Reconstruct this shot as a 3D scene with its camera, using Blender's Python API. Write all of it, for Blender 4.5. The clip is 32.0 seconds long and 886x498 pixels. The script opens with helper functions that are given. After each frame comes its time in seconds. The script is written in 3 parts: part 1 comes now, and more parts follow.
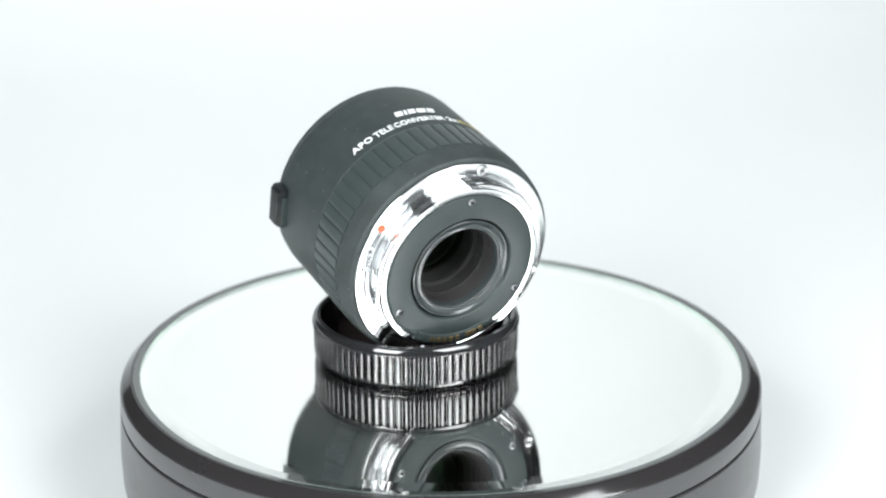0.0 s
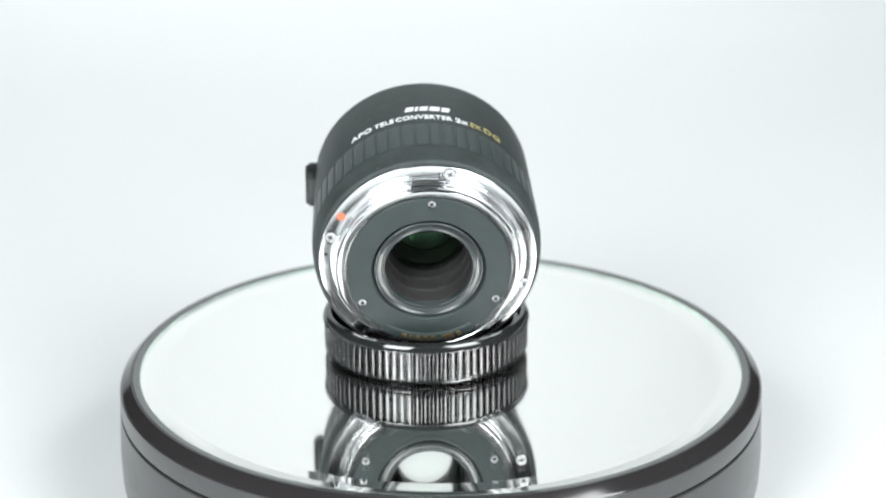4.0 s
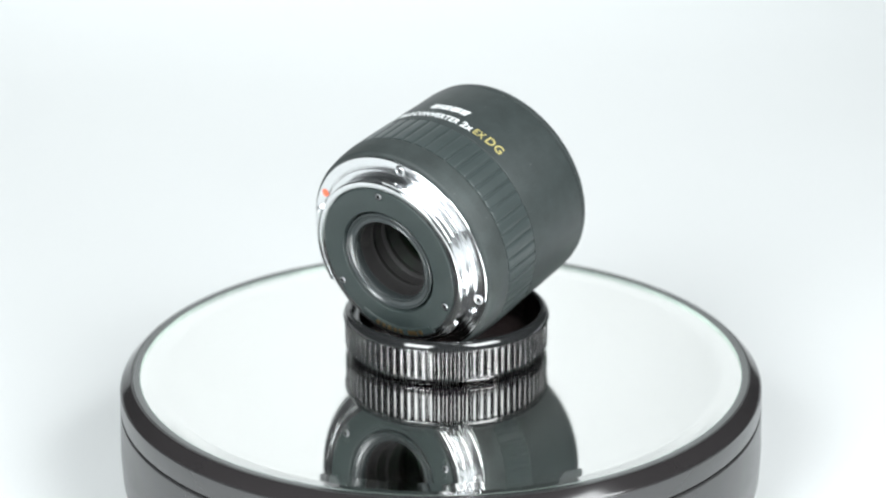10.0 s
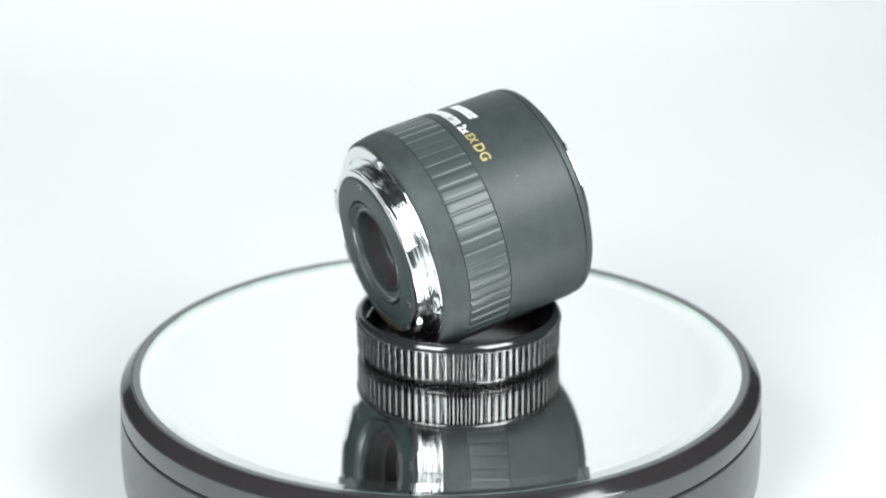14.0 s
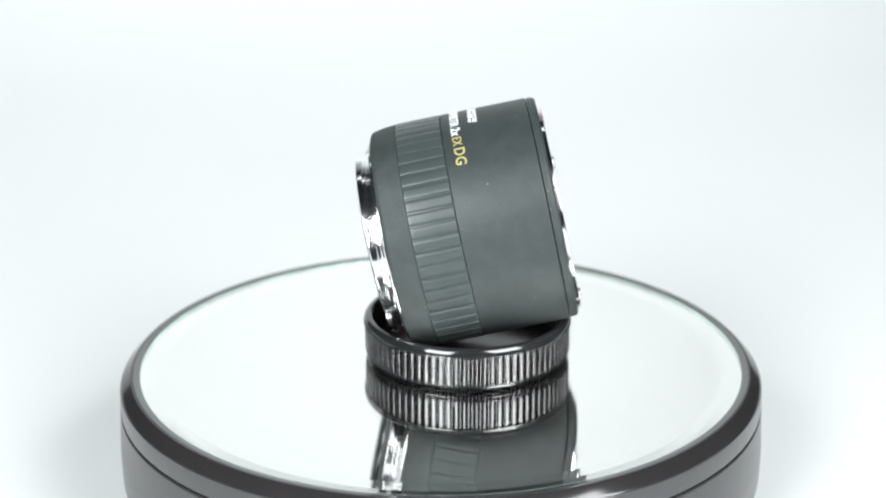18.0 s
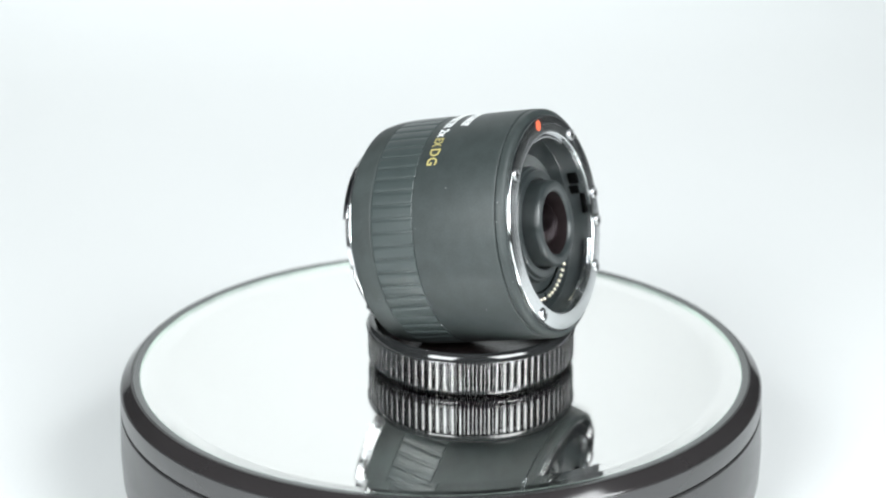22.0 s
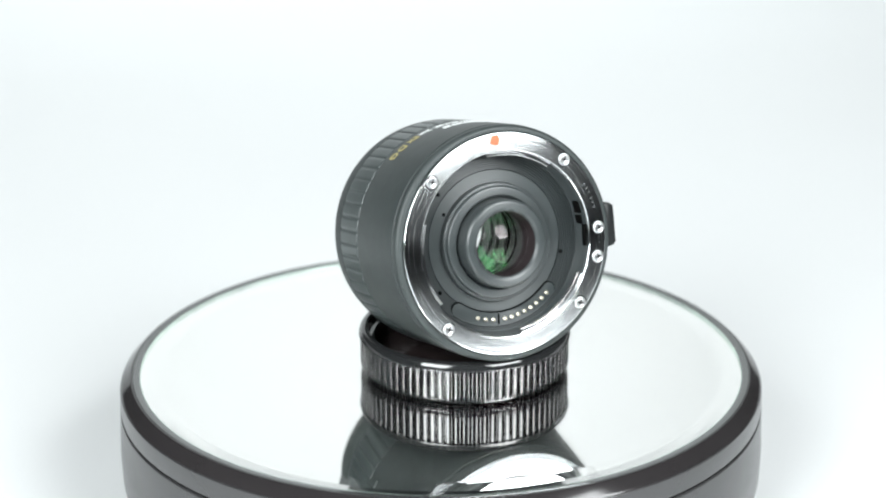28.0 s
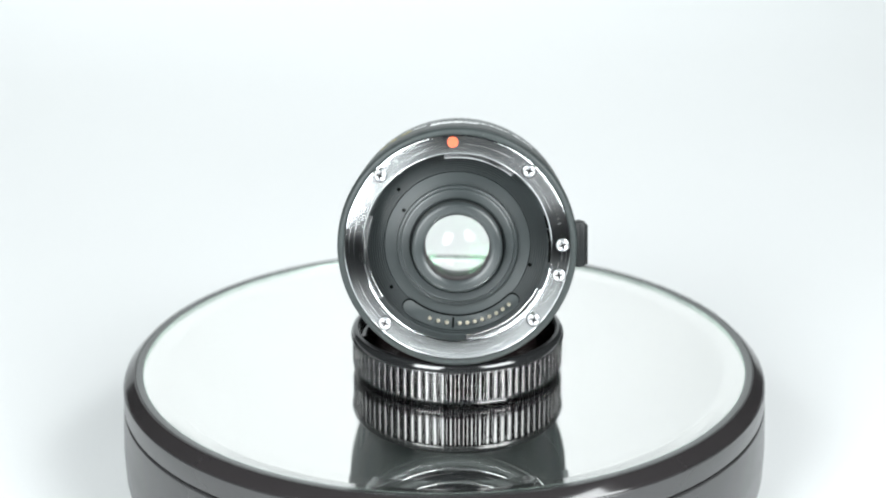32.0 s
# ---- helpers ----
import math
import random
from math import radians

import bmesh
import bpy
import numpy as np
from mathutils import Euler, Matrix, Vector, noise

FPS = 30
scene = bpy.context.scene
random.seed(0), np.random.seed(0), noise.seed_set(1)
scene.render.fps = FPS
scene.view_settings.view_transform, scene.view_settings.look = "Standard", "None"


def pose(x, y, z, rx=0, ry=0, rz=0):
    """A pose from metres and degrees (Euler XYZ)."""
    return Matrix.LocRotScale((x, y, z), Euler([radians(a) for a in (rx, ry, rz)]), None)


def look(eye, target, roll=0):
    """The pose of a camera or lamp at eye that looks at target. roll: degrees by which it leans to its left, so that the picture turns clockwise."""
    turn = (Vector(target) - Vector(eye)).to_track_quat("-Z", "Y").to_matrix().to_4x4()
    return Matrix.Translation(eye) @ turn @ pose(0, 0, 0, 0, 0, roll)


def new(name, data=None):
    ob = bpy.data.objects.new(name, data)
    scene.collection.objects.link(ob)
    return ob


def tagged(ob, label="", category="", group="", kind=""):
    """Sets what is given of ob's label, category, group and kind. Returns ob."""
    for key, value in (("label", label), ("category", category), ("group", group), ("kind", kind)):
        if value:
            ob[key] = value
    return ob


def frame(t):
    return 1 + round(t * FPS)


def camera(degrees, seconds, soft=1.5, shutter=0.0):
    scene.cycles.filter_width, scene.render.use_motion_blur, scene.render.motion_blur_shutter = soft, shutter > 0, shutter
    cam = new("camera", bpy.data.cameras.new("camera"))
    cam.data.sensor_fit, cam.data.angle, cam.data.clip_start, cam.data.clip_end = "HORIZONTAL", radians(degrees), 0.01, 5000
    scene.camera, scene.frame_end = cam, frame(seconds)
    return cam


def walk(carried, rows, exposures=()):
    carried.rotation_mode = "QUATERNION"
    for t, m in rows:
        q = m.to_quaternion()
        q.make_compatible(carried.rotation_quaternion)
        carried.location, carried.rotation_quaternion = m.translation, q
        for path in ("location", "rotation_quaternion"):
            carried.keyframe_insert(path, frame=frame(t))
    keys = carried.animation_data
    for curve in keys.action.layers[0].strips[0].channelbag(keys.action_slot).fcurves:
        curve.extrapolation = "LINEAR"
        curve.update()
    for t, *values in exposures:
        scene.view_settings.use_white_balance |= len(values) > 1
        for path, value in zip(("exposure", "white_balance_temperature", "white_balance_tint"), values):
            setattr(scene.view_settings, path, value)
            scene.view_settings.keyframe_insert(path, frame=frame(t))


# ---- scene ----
# The scale comes from the lens mount (54 mm throat) and the 200 mm turntable.
MIRROR_Z = 0.045                      # height of the mirror over the white table
EYE = Vector((0.0, -0.4834, 0.2051 + MIRROR_Z))


def aim(yaw, tilt):
    """A point one metre ahead of the eye; degrees to the right and downwards."""
    y, p = radians(yaw), radians(tilt)
    return EYE + Vector((math.sin(y) * math.cos(p), math.cos(y) * math.cos(p), -math.sin(p)))


cam = camera(30.0, 32.0, soft=2.0)
cam.data.dof.use_dof, cam.data.dof.focus_distance = True, 0.473
cam.data.dof.aperture_fstop = cam.data.lens / 6.2
walk(cam, [(0.0, look(EYE, aim(0.096, 19.325), -0.17)),
           (28.0, look(EYE, aim(0.096, 19.325), -0.17)),
           (29.5, look(EYE, aim(0.078, 19.325), -0.17)),
           (31.0, look(EYE, aim(0.056, 19.330), -0.17)),
           (31.7, look(EYE, aim(0.024, 19.348), -0.17)),
           (32.0, look(EYE, aim(-0.030, 19.403), -0.17))],
     exposures=[(t, stops, 6500, 10) for t, stops in (
         (0.0, -0.04), (2.5, -0.10), (7.0, -0.11), (11.0, -0.06), (13.0, -0.05), (19.0, -0.06), (22.0, -0.08), (25.0, -0.05), (28.0, -0.04), (30.0, -0.07), (32.0, -0.06))])

# ---- light ----
world = bpy.data.worlds.new("studio_air")
scene.world = world
world.use_nodes = True
world.node_tree.nodes["Background"].inputs["Color"].default_value = (0.9, 0.97, 1.0, 1)
world.node_tree.nodes["Background"].inputs["Strength"].default_value = 0.12


def softbox(name, azimuth, elevation, distance, width, height, power, colour):
    """A big soft light that faces the turntable; azimuth from the camera's side, positive to the right."""
    a, e = radians(azimuth), radians(elevation)
    eye = Vector((math.sin(a) * math.cos(e), -math.cos(a) * math.cos(e), math.sin(e))) * distance
    data = bpy.data.lights.new(name, "AREA")
    data.shape, data.size, data.size_y, data.energy, data.color = "RECTANGLE", width, height, power, colour
    lamp = new(name, data)
    lamp.matrix_world = look(eye + Vector((0, 0, MIRROR_Z)), (0, 0, MIRROR_Z + 0.03))
    return lamp


softbox("softbox_lamp", -32, 29.0, 1.0, 0.48, 0.62, 14.7, (0.936, 0.988, 1.0))
softbox("softbox_lamp", 45.5, 36.5, 1.0, 0.54, 0.60, 14.6, (0.943, 0.988, 1.0))
# Added, unseen fill above the paper; it brightens the floor and backdrop behind.
overhead = bpy.data.lights.new("backdrop_lamp", "AREA")
overhead.shape, overhead.size, overhead.size_y, overhead.energy, overhead.color = "RECTANGLE", 1.1, 0.4, 6.4, (0.935, 0.988, 1.0)
overhead.spread = radians(100)
new("backdrop_lamp", overhead).matrix_world = look((-0.08, 0.62, 1.4), (-0.12, 1.16, 0.15))


# ---- materials ----
def shader(name, colour, rough, metal=0.0, grain=0.0, grain_size=600.0, wear=0.0, wear_size=60.0, bump=0.0, ior=1.5,
           rough_vary=0.0, turned=0.0, dust=0.0):
    """A surface with fine grain (value and relief) and larger wear, in object space."""
    m = bpy.data.materials.new(name)
    m.use_nodes = True
    nodes, links = m.node_tree.nodes, m.node_tree.links
    b = nodes["Principled BSDF"]
    b.inputs["Base Color"].default_value = (*colour, 1)
    b.inputs["Roughness"].default_value = rough
    b.inputs["Metallic"].default_value = metal
    b.inputs["IOR"].default_value = ior
    if turned:
        ring = nodes.new("ShaderNodeTangent")
        ring.direction_type, ring.axis = "RADIAL", "Z"
        links.new(ring.outputs["Tangent"], b.inputs["Tangent"])
        b.inputs["Anisotropic"].default_value, b.inputs["Anisotropic Rotation"].default_value = turned, 0.25
    if not (grain or wear or bump or rough_vary):
        return m
    where = nodes.new("ShaderNodeTexCoord")
    fine = nodes.new("ShaderNodeTexNoise")
    fine.inputs["Scale"].default_value, fine.inputs["Detail"].default_value = grain_size, 4
    broad = nodes.new("ShaderNodeTexNoise")
    broad.inputs["Scale"].default_value, broad.inputs["Detail"].default_value = wear_size, 6
    for n in (fine, broad):
        links.new(where.outputs["Object"], n.inputs["Vector"])
    value = None
    for tex, amount in ((fine, grain), (broad, wear)):
        span = nodes.new("ShaderNodeMapRange")
        span.inputs["From Min"].default_value, span.inputs["From Max"].default_value = 0.3, 0.7
        span.inputs["To Min"].default_value, span.inputs["To Max"].default_value = 1 - amount, 1 + amount
        links.new(tex.outputs["Fac"], span.inputs["Value"])
        if value is None:
            value = span.outputs["Result"]
        else:
            both = nodes.new("ShaderNodeMath")
            both.operation = "MULTIPLY"
            links.new(value, both.inputs[0]), links.new(span.outputs["Result"], both.inputs[1])
            value = both.outputs["Value"]
    tint = nodes.new("ShaderNodeVectorMath")
    tint.operation = "SCALE"
    tint.inputs[0].default_value = colour
    links.new(value, tint.inputs["Scale"])
    links.new(tint.outputs["Vector"], b.inputs["Base Color"])
    if dust:
        cells = nodes.new("ShaderNodeTexVoronoi")
        cells.inputs["Scale"].default_value = 420
        links.new(where.outputs["Object"], cells.inputs["Vector"])
        near, some, both = (nodes.new("ShaderNodeMath") for _ in range(3))
        near.operation, near.inputs[1].default_value = "LESS_THAN", 0.075
        some.operation, some.inputs[1].default_value = "LESS_THAN", dust
        both.operation = "MULTIPLY"
        split = nodes.new("ShaderNodeSeparateColor")
        links.new(cells.outputs["Distance"], near.inputs[0])
        links.new(cells.outputs["Color"], split.inputs["Color"])
        links.new(split.outputs["Red"], some.inputs[0])
        links.new(near.outputs["Value"], both.inputs[0]), links.new(some.outputs["Value"], both.inputs[1])
        speck = nodes.new("ShaderNodeMix")
        speck.data_type = "RGBA"
        links.new(both.outputs["Value"], speck.inputs["Factor"])
        links.new(tint.outputs["Vector"], speck.inputs["A"])
        speck.inputs["B"].default_value = (0.22, 0.23, 0.23, 1)
        links.new(speck.outputs["Result"], b.inputs["Base Color"])
    if rough_vary:
        span = nodes.new("ShaderNodeMapRange")
        span.inputs["From Min"].default_value, span.inputs["From Max"].default_value = 0.3, 0.7
        span.inputs["To Min"].default_value, span.inputs["To Max"].default_value = max(0.0, rough - rough_vary), rough + rough_vary
        links.new(broad.outputs["Fac"], span.inputs["Value"])
        links.new(span.outputs["Result"], b.inputs["Roughness"])
    if bump:
        relief = nodes.new("ShaderNodeBump")
        relief.inputs["Strength"].default_value, relief.inputs["Distance"].default_value = 1.0, bump
        links.new(fine.outputs["Fac"], relief.inputs["Height"])
        links.new(relief.outputs["Normal"], b.inputs["Normal"])
    return m


def coated_glass(name, tint, strength, rough=0.02):
    """A lens surface: clear, with a coloured coating that mirrors by Fresnel."""
    m = bpy.data.materials.new(name)
    m.use_nodes = True
    nodes, links = m.node_tree.nodes, m.node_tree.links
    nodes.remove(nodes["Principled BSDF"])
    clear, gloss, mix, slant, power, gain = (nodes.new(k) for k in (
        "ShaderNodeBsdfTransparent", "ShaderNodeBsdfGlossy", "ShaderNodeMixShader", "ShaderNodeLayerWeight", "ShaderNodeMath", "ShaderNodeMath"))
    clear.inputs["Color"].default_value = (0.996, 0.997, 0.996, 1)
    gloss.inputs["Color"].default_value = (*tint, 1)
    gloss.inputs["Roughness"].default_value = rough
    slant.inputs["Blend"].default_value = 0.5
    power.operation, power.inputs[1].default_value = "POWER", 5.0
    gain.operation, gain.use_clamp = "MULTIPLY_ADD", True
    gain.inputs[1].default_value, gain.inputs[2].default_value = 0.96 * strength, 0.042 * strength
    links.new(slant.outputs["Facing"], power.inputs[0]), links.new(power.outputs["Value"], gain.inputs[0])
    links.new(gain.outputs["Value"], mix.inputs["Fac"])
    links.new(clear.outputs["BSDF"], mix.inputs[1]), links.new(gloss.outputs["BSDF"], mix.inputs[2])
    links.new(mix.outputs["Shader"], nodes["Material Output"].inputs["Surface"])
    return m


def turned_chrome(name, colour, rough, turned=0.8, ridges=0.0000006):
    """Chrome that was turned on a lathe: fine rings round z, with handling scratches along them."""
    m = shader(name, colour, rough, metal=1, turned=turned)
    nodes, links = m.node_tree.nodes, m.node_tree.links
    b = nodes["Principled BSDF"]
    where, flat, length, split, turn, polar = (nodes.new(k) for k in (
        "ShaderNodeTexCoord", "ShaderNodeVectorMath", "ShaderNodeVectorMath", "ShaderNodeSeparateXYZ", "ShaderNodeMath", "ShaderNodeCombineXYZ"))
    flat.operation, flat.inputs[1].default_value = "MULTIPLY", (1, 1, 0)
    length.operation, turn.operation = "LENGTH", "ARCTAN2"
    links.new(where.outputs["Object"], flat.inputs[0]), links.new(flat.outputs["Vector"], length.inputs[0])
    links.new(where.outputs["Object"], split.inputs["Vector"])
    links.new(split.outputs["X"], turn.inputs[0]), links.new(split.outputs["Y"], turn.inputs[1])
    links.new(length.outputs["Value"], polar.inputs["X"]), links.new(turn.outputs["Value"], polar.inputs["Y"])
    fields = []
    for stretch, detail in (((7000, 0.8, 1), 3), ((3800, 1.6, 1), 3), ((900, 1.2, 1), 4)):
        scale, tex = nodes.new("ShaderNodeMapping"), nodes.new("ShaderNodeTexNoise")
        scale.inputs["Scale"].default_value = stretch
        tex.inputs["Scale"].default_value, tex.inputs["Detail"].default_value = 1.0, detail
        links.new(polar.outputs["Vector"], scale.inputs["Vector"]), links.new(scale.outputs["Vector"], tex.inputs["Vector"])
        fields.append(tex.outputs["Fac"])
    relief = nodes.new("ShaderNodeBump")
    relief.inputs["Strength"].default_value, relief.inputs["Distance"].default_value = 1.0, ridges
    links.new(fields[0], relief.inputs["Height"]), links.new(relief.outputs["Normal"], b.inputs["Normal"])
    scratch = nodes.new("ShaderNodeMapRange")
    scratch.inputs["From Min"].default_value, scratch.inputs["From Max"].default_value = 0.60, 0.66
    scratch.inputs["To Min"].default_value, scratch.inputs["To Max"].default_value = 0.0, 0.13
    links.new(fields[1], scratch.inputs["Value"])
    base = nodes.new("ShaderNodeMapRange")
    base.inputs["From Min"].default_value, base.inputs["From Max"].default_value = 0.3, 0.7
    base.inputs["To Min"].default_value, base.inputs["To Max"].default_value = rough * 0.92, rough * 1.1
    links.new(fields[2], base.inputs["Value"])
    total = nodes.new("ShaderNodeMath")
    total.operation = "ADD"
    links.new(scratch.outputs["Result"], total.inputs[0]), links.new(base.outputs["Result"], total.inputs[1])
    links.new(total.outputs["Value"], b.inputs["Roughness"])
    return m


PAPER = shader("white_paper", (0.80, 0.815, 0.815), 0.85, grain=0.012, grain_size=900, wear=0.012, wear_size=3)
ROOM = shader("dark_room_paint", (0.06, 0.065, 0.07), 0.8, grain=0.1, grain_size=30, wear=0.1, wear_size=2)
WALL = shader("grey_room_paint", (0.13, 0.135, 0.14), 0.8, grain=0.08, grain_size=30, wear=0.08, wear_size=2)
RUBBER = shader("fine_black_finish", (0.0335, 0.042, 0.0415), 0.49, grain=0.16, grain_size=2600, wear=0.14, wear_size=240, bump=0.00003, dust=0.16)
GRIP = shader("ribbed_black_rubber", (0.042, 0.054, 0.0535), 0.38, ior=1.55, grain=0.10, grain_size=2400, wear=0.08, wear_size=150, bump=0.00002)
COLLAR = shader("matte_black_rubber", (0.0345, 0.043, 0.042), 0.62, grain=0.22, grain_size=3200, wear=0.32, wear_size=110, bump=0.00004, dust=0.22)
CHROME = turned_chrome("polished_chrome", (0.80, 0.81, 0.82), 0.15, 0.9)
CHROME_FACE = turned_chrome("scratched_chrome_face", (0.83, 0.85, 0.86), 0.165, 1.0, 0.000014)
ETCHED = shader("dull_etched_metal", (0.25, 0.26, 0.27), 0.35, metal=1)
SCREW = shader("bright_screw_steel", (0.66, 0.67, 0.68), 0.28, metal=1, grain=0.05, grain_size=3000, wear=0.05, wear_size=400)
PLASTIC = shader("black_satin_plastic", (0.027, 0.0375, 0.0365), 0.46, ior=1.45, grain=0.06, grain_size=2200, wear=0.05, wear_size=200, bump=0.000008)
RECESS = shader("grey_black_turned_metal", (0.034, 0.042, 0.043), 0.38, turned=0.75, ior=1.75, grain=0.06, grain_size=2200, wear=0.07, wear_size=200, bump=0.000008)
LEVER = shader("black_lever_plastic", (0.010, 0.0115, 0.012), 0.42, ior=1.38, grain=0.06, grain_size=2200, wear=0.05, wear_size=200)
TUBE = shader("blackened_tube", (0.026, 0.019, 0.020), 0.45, ior=1.2, grain=0.06, grain_size=2600, wear=0.06, wear_size=220)
DULL = shader("grey_black_anodised_metal", (0.037, 0.035, 0.035), 0.34, grain=0.06, grain_size=2600, wear=0.06, wear_size=220)
# Paints the shade inside holes, gaps and slots; also the foot's black rubber.
PIT = shader("dark_slot", (0.004, 0.004, 0.004), 0.9, ior=1.08)
GLOSSY = shader("glossy_black_plastic", (0.018, 0.019, 0.0195), 0.09, ior=1.75, grain=0.06, grain_size=1600, wear=0.08, wear_size=120, rough_vary=0.025)
CAP_IN = shader("dark_cap_bowl", (0.034, 0.025, 0.025), 0.18, grain=0.08, grain_size=1600, wear=0.15, wear_size=120)
TABLE = shader("turntable_plastic", (0.0245, 0.0222, 0.0228), 0.11, grain=0.03, grain_size=1200, wear=0.05, wear_size=40, ior=1.6, rough_vary=0.03)
SIDE = shader("turntable_side_plastic", (0.037, 0.0365, 0.0375), 0.24, grain=0.03, grain_size=1200, wear=0.05, wear_size=40, ior=1.7)
LIP = shader("grey_lip_plastic", (0.040, 0.043, 0.042), 0.10, grain=0.03, grain_size=1200, wear=0.05, wear_size=40, ior=1.9)
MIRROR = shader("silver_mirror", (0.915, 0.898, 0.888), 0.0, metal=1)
PLATE_GLASS = bpy.data.materials.new("clear_plate_glass")
PLATE_GLASS.use_nodes = True
plate = PLATE_GLASS.node_tree.nodes["Principled BSDF"]
plate.inputs["Base Color"].default_value, plate.inputs["Roughness"].default_value = (0.982, 0.994, 0.988, 1), 0.0
plate.inputs["Transmission Weight"].default_value, plate.inputs["IOR"].default_value = 1.0, 1.52
GLASS_EDGE = shader("green_glass_edge", (0.40, 0.50, 0.445), 0.5, grain=0.2, grain_size=300, wear=0.2, wear_size=60, ior=1.5)
SATIN = shader("satin_black_ring", (0.038, 0.045, 0.046), 0.24, ior=1.58, grain=0.05, grain_size=2000, wear=0.06, wear_size=200)
DARK_STEEL = shader("dull_screw_steel", (0.36, 0.37, 0.38), 0.36, metal=1)
GOLD = shader("gold_contact", (0.72, 0.53, 0.27), 0.38, metal=1, grain=0.06, grain_size=2000)
PIN = shader("pale_gold_pin", (0.97, 0.90, 0.74), 0.34, metal=1, grain=0.04, grain_size=2000)
RED = shader("red_enamel", (0.84, 0.15, 0.07), 0.40, grain=0.03, grain_size=2000)
WHITE = shader("white_print", (0.80, 0.82, 0.82), 0.5, grain=0.04, grain_size=3000)
YELLOW = shader("gold_print", (0.45, 0.39, 0.15), 0.45, grain=0.05, grain_size=3000)
GREEN_COAT = coated_glass("green_coated_glass", (0.25, 0.92, 0.42), 0.48, 0.12)
LIME_COAT = coated_glass("leaf_green_coated_glass", (0.24, 0.85, 0.32), 0.26, 0.10)
CLEAR_GLASS = bpy.data.materials.new("clear_optical_glass")
CLEAR_GLASS.use_nodes = True
bend_light = CLEAR_GLASS.node_tree.nodes.new("ShaderNodeBsdfRefraction")
bend_light.inputs["Color"].default_value, bend_light.inputs["Roughness"].default_value, bend_light.inputs["IOR"].default_value = (1, 1, 1, 1), 0.0, 1.6
CLEAR_GLASS.node_tree.links.new(bend_light.outputs["BSDF"], CLEAR_GLASS.node_tree.nodes["Material Output"].inputs["Surface"])
FAINT_COAT = coated_glass("rose_coated_glass", (1.0, 0.84, 0.92), 0.38, 0.05)


# ---- mesh helpers ----
def part(name, bm, material, parent=None, label="", crease=32):
    """Links a bmesh as one mesh object under a thing or a part."""
    me = bpy.data.meshes.new(name)
    bm.normal_update()
    bm.to_mesh(me)
    bm.free()
    me.materials.append(material)
    for f in me.polygons:
        f.use_smooth = True
    me.set_sharp_from_angle(angle=radians(crease))
    ob = new(name, me)
    ob.parent = parent
    if label:
        tagged(ob, label)
    return ob


def twin(ob, m):
    """Another object on the same mesh, under the same parent, at the pose m."""
    other = new(ob.name.split(".")[0], ob.data)
    other.parent = ob.parent
    other.matrix_basis = m
    return other


def thing(name, label, category, m=Matrix()):
    ob = new(name)
    ob.empty_display_size = 0.02
    ob.matrix_world = m
    return tagged(ob, label, category)


def lathe(profile, steps=96, start=0.0, end=360.0, closed=True, bm=None):
    """Turns a profile of (radius, height) about z. Angles run from +y towards +x, in degrees; a full turn or a sector with end faces."""
    bm = bm or bmesh.new()
    full = abs(end - start) > 359.9
    count = steps if full else steps + 1
    rings = []
    for i in range(count):
        a = radians(start + (end - start) * i / steps)
        rings.append([bm.verts.new((r * math.sin(a), r * math.cos(a), z)) for r, z in profile])
    n = len(profile)
    for i in range(steps):
        p, q = rings[i], rings[(i + 1) % count]
        for k in range(n if closed else n - 1):
            j = (k + 1) % n
            bm.faces.new((p[k], p[j], q[j], q[k]))
    if not full and closed:
        bm.faces.new(rings[0]), bm.faces.new(list(reversed(rings[-1])))
    bmesh.ops.recalc_face_normals(bm, faces=bm.faces[:])
    if not closed and sum(f.normal.z * f.calc_area() for f in bm.faces) < 0:
        bmesh.ops.reverse_faces(bm, faces=bm.faces[:])
    return bm


def rounded(profile, size, steps=3):
    """The same closed profile with its corners rounded by that size."""
    out, n = [], len(profile)
    for i in range(n):
        p, c, q = (Vector(profile[(i + k) % n]) for k in (-1, 0, 1))
        d = min(size, (p - c).length * 0.45, (q - c).length * 0.45)
        a, b = c + (p - c).normalized() * d, c + (q - c).normalized() * d
        for k in range(steps + 1):
            t = k / steps
            out.append(tuple(a * (1 - t) ** 2 + c * 2 * t * (1 - t) + b * t * t))
    return out


def disc(radius, low, high, steps=24, bevel=0.0):
    """A short round pillar with a softened upper edge, on z."""
    bm = bmesh.new()
    rows = [(radius, low), (radius, high - bevel), (radius - bevel, high)] if bevel else [(radius, low), (radius, high)]
    rings = [[bm.verts.new((r * math.cos(k * math.tau / steps), r * math.sin(k * math.tau / steps), z)) for k in range(steps)] for r, z in rows]
    for p, q in zip(rings, rings[1:]):
        for k in range(steps):
            bm.faces.new((p[k], p[(k + 1) % steps], q[(k + 1) % steps], q[k]))
    bm.faces.new(rings[-1]), bm.faces.new(list(reversed(rings[0])))
    return bm


def slab(x0, x1, y0, y1, z0, z1, bevel=0.0, bm=None):
    bm = bm or bmesh.new()
    made = bmesh.ops.create_cube(bm, size=1.0, matrix=Matrix.LocRotScale(
        ((x0 + x1) / 2, (y0 + y1) / 2, (z0 + z1) / 2), None, (x1 - x0, y1 - y0, z1 - z0)))
    if bevel:
        edges = list({e for v in made["verts"] for e in v.link_edges})
        bmesh.ops.bevel(bm, geom=edges, offset=bevel, segments=2, affect="EDGES", profile=0.6)
    return bm


